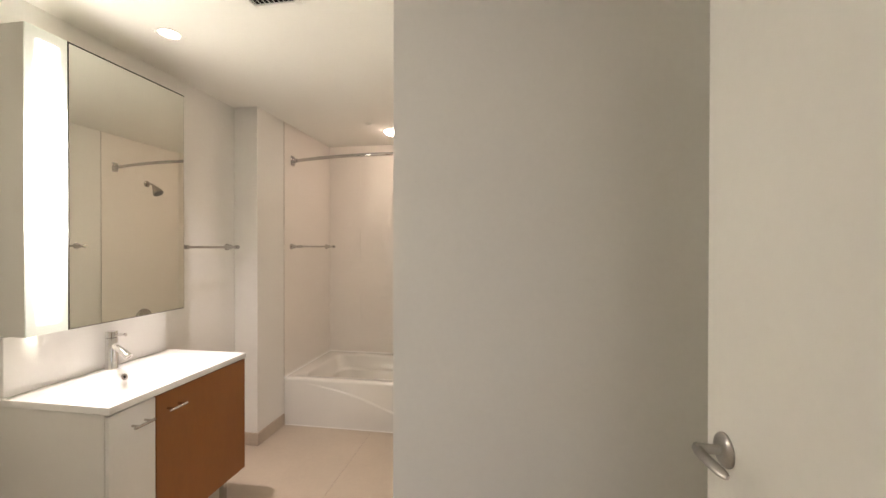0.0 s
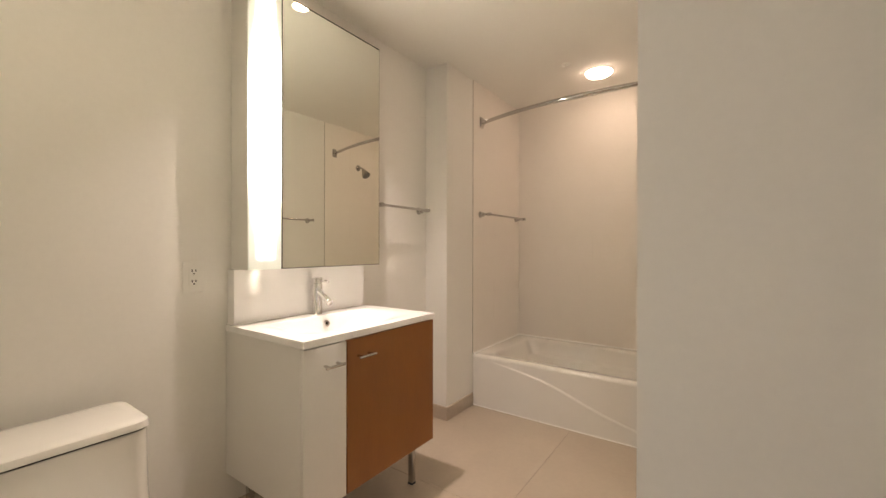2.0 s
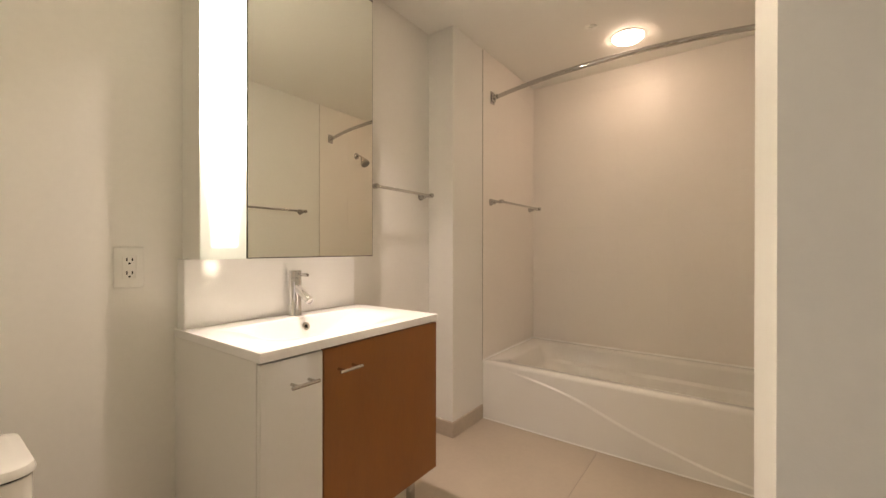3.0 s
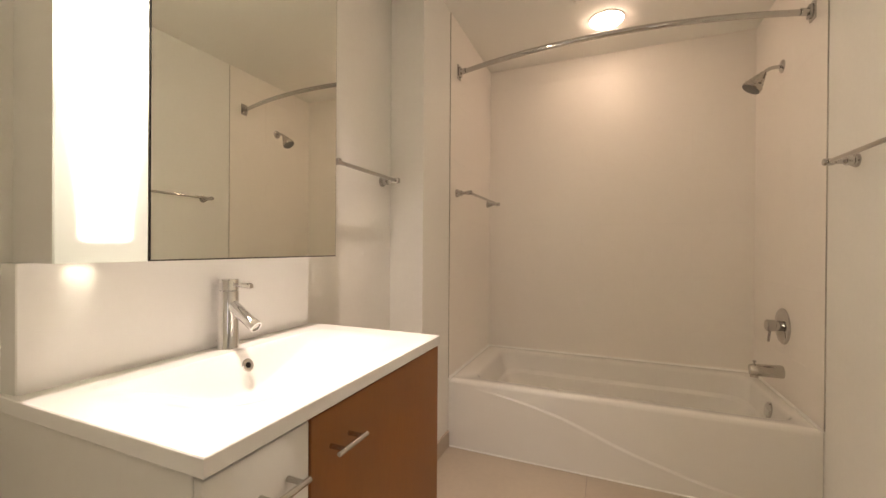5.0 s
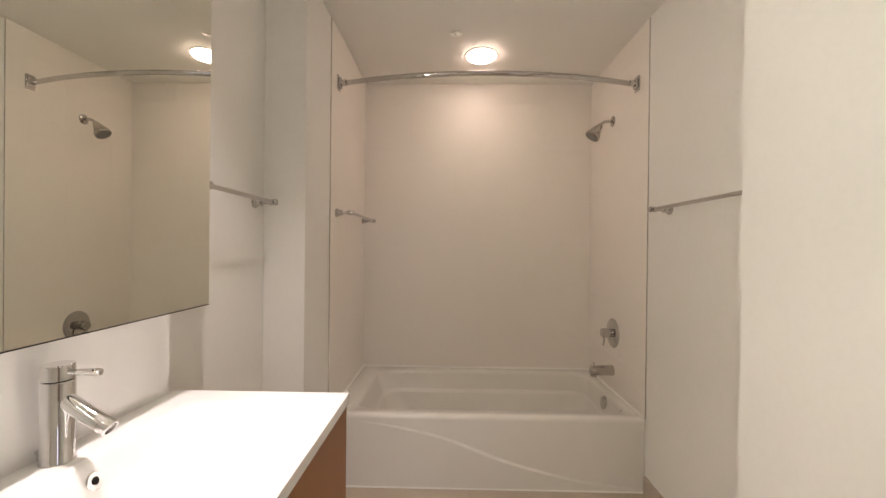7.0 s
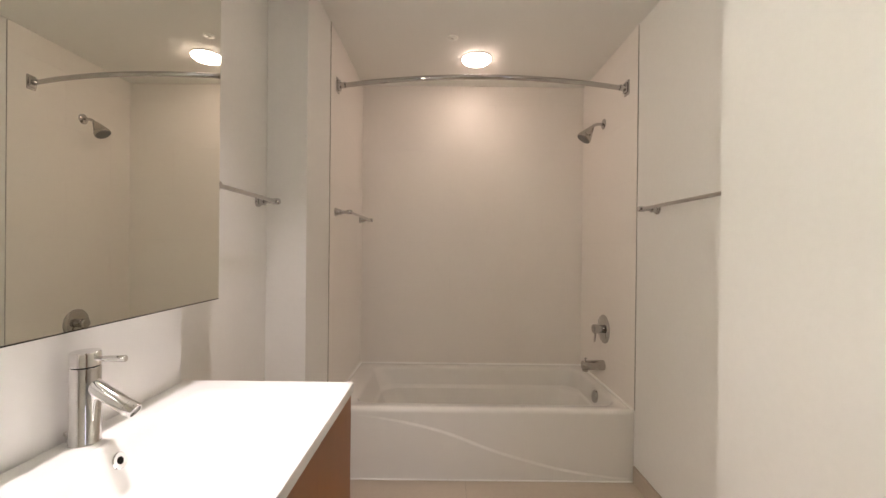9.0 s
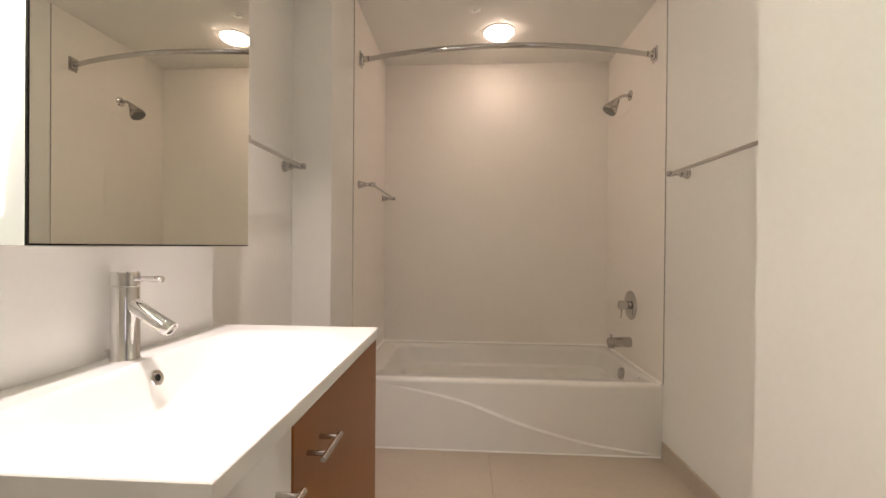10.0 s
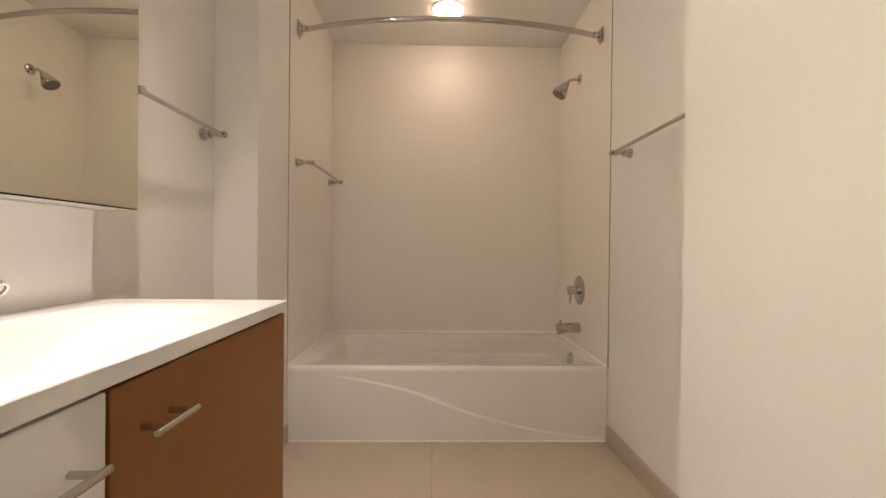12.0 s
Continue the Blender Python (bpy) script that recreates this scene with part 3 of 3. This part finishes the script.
part("overflow_plate", lathe(bmesh.new(), (W - 0.0625, 0.345, 0.298), (-1, 0, 0.18), [(-0.004, 0.036), (0.006, 0.036), (0.011, 0.032), (0.013, 0.02), (0.0135, 0.001)], 36), M_CHROME, tub, "round chrome overflow plate")
part("caulk_line", tube(bmesh.new(), [(0.0, 0.003, 0.002), (W, 0.003, 0.002)], 0.0045, 8), M_CAULK, tub, "white caulk bead")

# ---- tub surround of large tiles ----
PT = 0.004


def surround(name, origin, u_axis, normal, length, z0, z1, width, course, label):
    """Large wall tiles on a grout bed, from z0 to z1, along u_axis."""
    o, u, n = Vector(origin), Vector(u_axis), Vector(normal)
    th = thing(name, label, "wall tiles", origin)
    th["kind"] = "structure"

    def slab(u0, u1, a, b, t0, t1, bevel):
        pts = [u * p + n * q for p in (u0, u1) for q in (t0, t1)]
        lo = [min(p[i] for p in pts) for i in range(3)]
        hi = [max(p[i] for p in pts) for i in range(3)]
        return solid((lo[0], lo[1], a), (hi[0], hi[1], b), bevel, 1)

    part("grout_bed", slab(0, length, z0, z1, 0, PT - 0.0012, 0), M_PGROUT, th, angle=0)
    z = course - math.ceil((course - z0) / 0.3167) * 0.3167
    row = 0
    while z < z1 - 0.001:
        a, b = max(z + 0.0003, z0), min(z + 0.3167 - 0.0003, z1)
        p = -width * 0.5 * (row % 2)
        while p < length - 0.001:
            c, d = max(p + 0.0003, 0), min(p + width - 0.0003, length)
            if d - c > 0.01 and b - a > 0.01:
                part("tile", slab(c, d, a, b, PT - 0.0012, PT, 0.0003), M_PANEL, th, angle=0)
            p += width
        z += 0.3167
        row += 1
    return th


SY = TUB_Y + 0.006
surround("surround_back", (JOG_X + PT, NORTH, 0), (1, 0, 0), (0, -1, 0), EAST - JOG_X - 2 * PT, RIM + 0.003, CEIL - 0.001, 0.61, 2.142, "glossy off-white large wall tiles behind the bathtub")
surround("surround_west", (JOG_X, SY, 0), (0, 1, 0), (1, 0, 0), NORTH - SY, RIM + 0.003, CEIL - 0.001, 0.61, 2.142, "glossy off-white large wall tiles beside the bathtub")
surround("surround_east", (EAST, SY, 0), (0, 1, 0), (-1, 0, 0), NORTH - SY, RIM + 0.003, CEIL - 0.001, 0.61, 2.142, "glossy off-white large wall tiles with shower fittings")
for x0, x1, nm in ((JOG_X, JOG_X + PT + 0.001, "edge_trim_west"), (EAST - PT - 0.001, EAST, "edge_trim_east")):
    tagged(new(nm, thing_mesh(nm, solid((x0, SY - 0.0026, RIM + 0.003), (x1, SY - 0.0003, CEIL - 0.002), 0.001, 1), M_TRIM, 30)), "thin grey edge strip of the tiled surround", "trim", kind="structure")

# caulk along the tub's rim
for nm, a, b in (("caulk_back", (JOG_X + PT, NORTH - PT - 0.002, RIM + 0.001), (EAST - PT, NORTH - PT - 0.002, RIM + 0.001)),
                 ("caulk_west", (JOG_X + PT + 0.002, SY, RIM + 0.001), (JOG_X + PT + 0.002, NORTH - PT, RIM + 0.001)),
                 ("caulk_east", (EAST - PT - 0.002, SY, RIM + 0.001), (EAST - PT - 0.002, NORTH - PT, RIM + 0.001))):
    tagged(new(nm, thing_mesh(nm, tube(bmesh.new(), [a, b], 0.0075, 10), M_CAULK)), "white caulk bead round the bathtub rim", "trim", kind="structure")

# ---- shower fittings ----
SX = EAST - PT
rod = thing("shower_rod", "polished chrome curved shower curtain rod", "curtain rod", (0, 0, 0))
RX0, RX1, RY, RZ = JOG_X + PT, SX, 2.972, 2.0
bow = []
for k in range(41):
    u = k / 40
    bow.append((RX0 + 0.03 + (RX1 - RX0 - 0.06) * u, RY - 0.12 * (1 - (2 * u - 1) ** 2), RZ))
part("rod", tube(bmesh.new(), bow, 0.0125, 20), M_CHROME, rod)
for x, s in ((RX0, 1), (RX1, -1)):
    fl = bmesh.new()
    lo, hi = sorted((x, x + s * 0.008))
    box(fl, (lo, RY - 0.024, RZ - 0.038), (hi, RY + 0.024, RZ + 0.038), 0.003, 2)
    lo, hi = sorted((x + s * 0.006, x + s * 0.02))
    box(fl, (lo, RY - 0.018, RZ - 0.026), (hi, RY + 0.018, RZ + 0.026), 0.005, 2)
    lathe(fl, (x + s * 0.018, RY, RZ), (s, -0.33, 0), [(0, 0.016), (0.03, 0.015), (0.032, 0.013)], 20)
    part("wall_bracket", fl, M_CHROME, rod, "chrome wall bracket")

shower = thing("wall_shower", "chrome wall shower with bell head on a bent arm", "shower", (SX, 3.275, 1.907))
part("flange", lathe(bmesh.new(), (0, 0, 0), (-1, 0, 0), [(0, 0.03), (0.004, 0.03), (0.009, 0.022), (0.012, 0.012)], 32), M_CHROME, shower)
armpts = [Vector((0, 0, 0))] + arc((-0.03, 0, 0.0), (-0.055, 0, 0.0), (-0.075, 0, -0.022), 8)
part("arm", tube(bmesh.new(), armpts, 0.0085, 16), M_CHROME, shower)
part("head", lathe(bmesh.new(), (-0.071, 0, -0.018), (-0.58, 0, -0.815), [(0, 0.010), (0.006, 0.015), (0.014, 0.016), (0.018, 0.019), (0.04, 0.028), (0.066, 0.037), (0.070, 0.0415), (0.086, 0.043), (0.090, 0.040)], 36), M_NICKEL, shower, "bell-shaped nickel head")
part("spray_face", lathe(bmesh.new(), (-0.071 - 0.0905 * 0.58, 0, -0.018 - 0.0905 * 0.815), (-0.58, 0, -0.815), [(-0.003, 0.0395), (0.0, 0.0395), (0.002, 0.024)], 36), M_SPRAY, shower, "dark grey spray face")

valve = thing("shower_valve", "round chrome shower valve with lever handle", "valve", (SX, 3.24, 0.684))
part("plate", lathe(bmesh.new(), (0, 0, 0), (-1, 0, 0), [(0, 0.084), (0.003, 0.084), (0.008, 0.078), (0.011, 0.05), (0.014, 0.03)], 48), M_CHROME, valve)
part("hub", lathe(bmesh.new(), (-0.01, 0, 0), (-1, 0, 0), [(0, 0.024), (0.022, 0.023), (0.024, 0.027), (0.051, 0.027), (0.055, 0.024)], 32), M_CHROME, valve)
part("lever", lathe(bmesh.new(), (-0.050, 0, -0.02), (-0.1, 0, -1), [(0, 0.0045), (0.046, 0.0055), (0.056, 0.005), (0.057, 0.003)], 16), M_CHROME, valve)

spout = thing("tub_spout", "chrome tub spout with diverter knob", "spout", (SX, 3.24, 0.470))
part("body", lathe(bmesh.new(), (0, 0, 0), (-1, 0, -0.02), [(0, 0.029), (0.004, 0.03), (0.09, 0.028), (0.116, 0.027), (0.127, 0.023), (0.129, 0.012)], 32), M_NICKEL, spout)
part("outlet", lathe(bmesh.new(), (-0.108, 0, -0.018), (0, 0, -1), [(0, 0.018), (0.018, 0.017), (0.019, 0.013)], 24), M_NICKEL, spout)
part("diverter", lathe(bmesh.new(), (-0.108, 0, 0.02), (0, 0, 1), [(0, 0.004), (0.014, 0.004), (0.016, 0.007), (0.022, 0.007), (0.023, 0.004)], 16), M_CHROME, spout)


def towel_bar(at, axis_y0, axis_y1, side, label):
    """A bar along y at z; side 1 stands off a wall towards +x."""
    x, z = at
    th = thing("towel_bar", label, "towel bar", (x, axis_y0, z), "towel bars")
    L = axis_y1 - axis_y0
    s = side
    off = 0.075
    part("bar", tube(bmesh.new(), [(s * off, 0.004, 0), (s * off, L - 0.004, 0)], 0.0075, 16), M_CHROME, th)
    for y in (0.0, L):
        bm = bmesh.new()
        lathe(bm, (0, y, 0), (s, 0, 0), [(0, 0.0225), (0.005, 0.0225), (0.006, 0.0205), (0.007, 0.0190), (0.012, 0.0190), (0.013, 0.0165), (0.026, 0.0140), (0.027, 0.0155), (0.030, 0.0155), (0.031, 0.0115), (0.040, 0.0085), (0.056, 0.0080), (0.060, 0.0110), (0.063, 0.0122), (0.086, 0.0122), (0.0885, 0.0105)], 28)
        part("post", bm, M_CHROME, th, "turned chrome post")
    return th


towel_bar((WEST, 1.332), 2.050, 2.465, 1, "chrome towel bar beside the mirror cabinet")
towel_bar((JOG_X + PT, 1.336), 2.958, 3.556, 1, "chrome towel bar inside the tub surround")
towel_bar((EAST, 1.338), 2.07, 2.672, -1, "chrome towel bar on the painted wall")

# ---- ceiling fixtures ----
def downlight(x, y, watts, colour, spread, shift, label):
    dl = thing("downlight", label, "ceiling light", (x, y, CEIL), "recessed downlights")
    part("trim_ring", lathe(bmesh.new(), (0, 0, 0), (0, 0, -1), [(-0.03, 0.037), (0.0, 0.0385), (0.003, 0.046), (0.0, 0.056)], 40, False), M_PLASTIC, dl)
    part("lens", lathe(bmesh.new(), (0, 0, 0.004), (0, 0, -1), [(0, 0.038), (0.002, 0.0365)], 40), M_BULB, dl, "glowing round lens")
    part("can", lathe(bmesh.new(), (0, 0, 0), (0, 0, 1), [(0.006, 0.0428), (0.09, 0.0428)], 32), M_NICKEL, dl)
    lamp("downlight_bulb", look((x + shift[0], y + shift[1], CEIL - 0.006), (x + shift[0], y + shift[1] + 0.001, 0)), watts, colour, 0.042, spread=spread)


downlight(-1.408, 1.659, DOWN_POWER, SINK_WHITE, 92, (0.018, -0.025), "small round recessed ceiling downlight over the sink, lit")
# unseen downlight, added to brighten the west wall and the toilet corner
downlight(*ADDED_ENTRY_LIGHT, ADDED_ENTRY_POWER, WARM, 150, (0, 0), "small round recessed ceiling downlight before the toilet, lit")
dome = thing("dome_light", "round frosted glass ceiling light with white ring, lit", "ceiling light", (-0.832, 3.232, CEIL))
part("ring", lathe(bmesh.new(), (0, 0, 0), (0, 0, -1), [(0, 0.090), (0.003, 0.0905), (0.005, 0.088), (0.0055, 0.083)], 48), M_PLASTIC, dome, "white trim ring")
part("glass", lathe(bmesh.new(), (0, 0, 0), (0, 0, -1), [(0.004, 0.0845), (0.010, 0.083), (0.019, 0.073), (0.026, 0.055), (0.031, 0.027), (0.032, 0.001)], 48), M_DOME, dome, "glowing white dome glass")
spr = thing("sprinkler_cover", "small white round sprinkler head on the ceiling", "sprinkler", (-0.978, 3.006, CEIL))
part("cover_plate", lathe(bmesh.new(), (0, 0, 0), (0, 0, -1), [(0, 0.030), (0.002, 0.030), (0.004, 0.027), (0.005, 0.010), (0.009, 0.009), (0.0095, 0.001)], 32), M_PLASTIC, spr)
vent = thing("ceiling_vent", "white ceiling exhaust grille with dark slots", "vent", (-0.815, 1.41, CEIL))
VW, VL = 0.105, 0.13
# black sheet under the ceiling, for the shade seen between the slats
part("backing", solid((-VW + 0.02, -VL + 0.02, -0.003), (VW - 0.02, VL - 0.02, -0.0005)), M_BLACK, vent, "black sheet for the shade behind the slats", 0)
for lo, hi in (((-VW, -VL, -0.010), (-VW + 0.022, VL, 0)), ((VW - 0.022, -VL, -0.010), (VW, VL, 0)), ((-VW + 0.022, -VL, -0.010), (VW - 0.022, -VL + 0.022, 0)), ((-VW + 0.022, VL - 0.022, -0.010), (VW - 0.022, VL, 0))):
    part("frame", solid(lo, hi, 0.002, 1), M_PLASTIC, vent)
k = -VW + 0.028
while k < VW - 0.026:
    part("slat", solid((k, -VL + 0.022, -0.007), (k + 0.0035, VL - 0.022, -0.0045), 0.0005, 1), M_PLASTIC, vent)
    k += 0.0195

# ---- floor tiles ----
JX, JY = -0.897, 1.94
TW, TL = 1.22, 0.92
tile_mesh = {}
floor = bpy.data.objects["floor"]
i0 = math.floor((WEST - JX) / TW)
y_joints = [JY - TL * k for k in range(-2, 6)]
for i in range(i0, 4):
    for yj in y_joints:
        x0, x1 = max(JX + TW * i, WEST), min(JX + TW * (i + 1), ROOM_E)
        y0, y1 = max(yj, SOUTH - 0.12), min(yj + TL, NORTH)
        if x1 - x0 < 0.02 or y1 - y0 < 0.02:
            continue
        key = (round(x1 - x0, 4), round(y1 - y0, 4))
        if key not in tile_mesh:
            tile_mesh[key] = thing_mesh("floor_tile", solid((0.0011, 0.0011, -0.006), (key[0] - 0.0011, key[1] - 0.0011, 0.0), 0.0012, 1), M_TILE, 0)
        ob = new("tile", tile_mesh[key])
        ob.location = (x0, y0, 0)
        ob.parent = floor
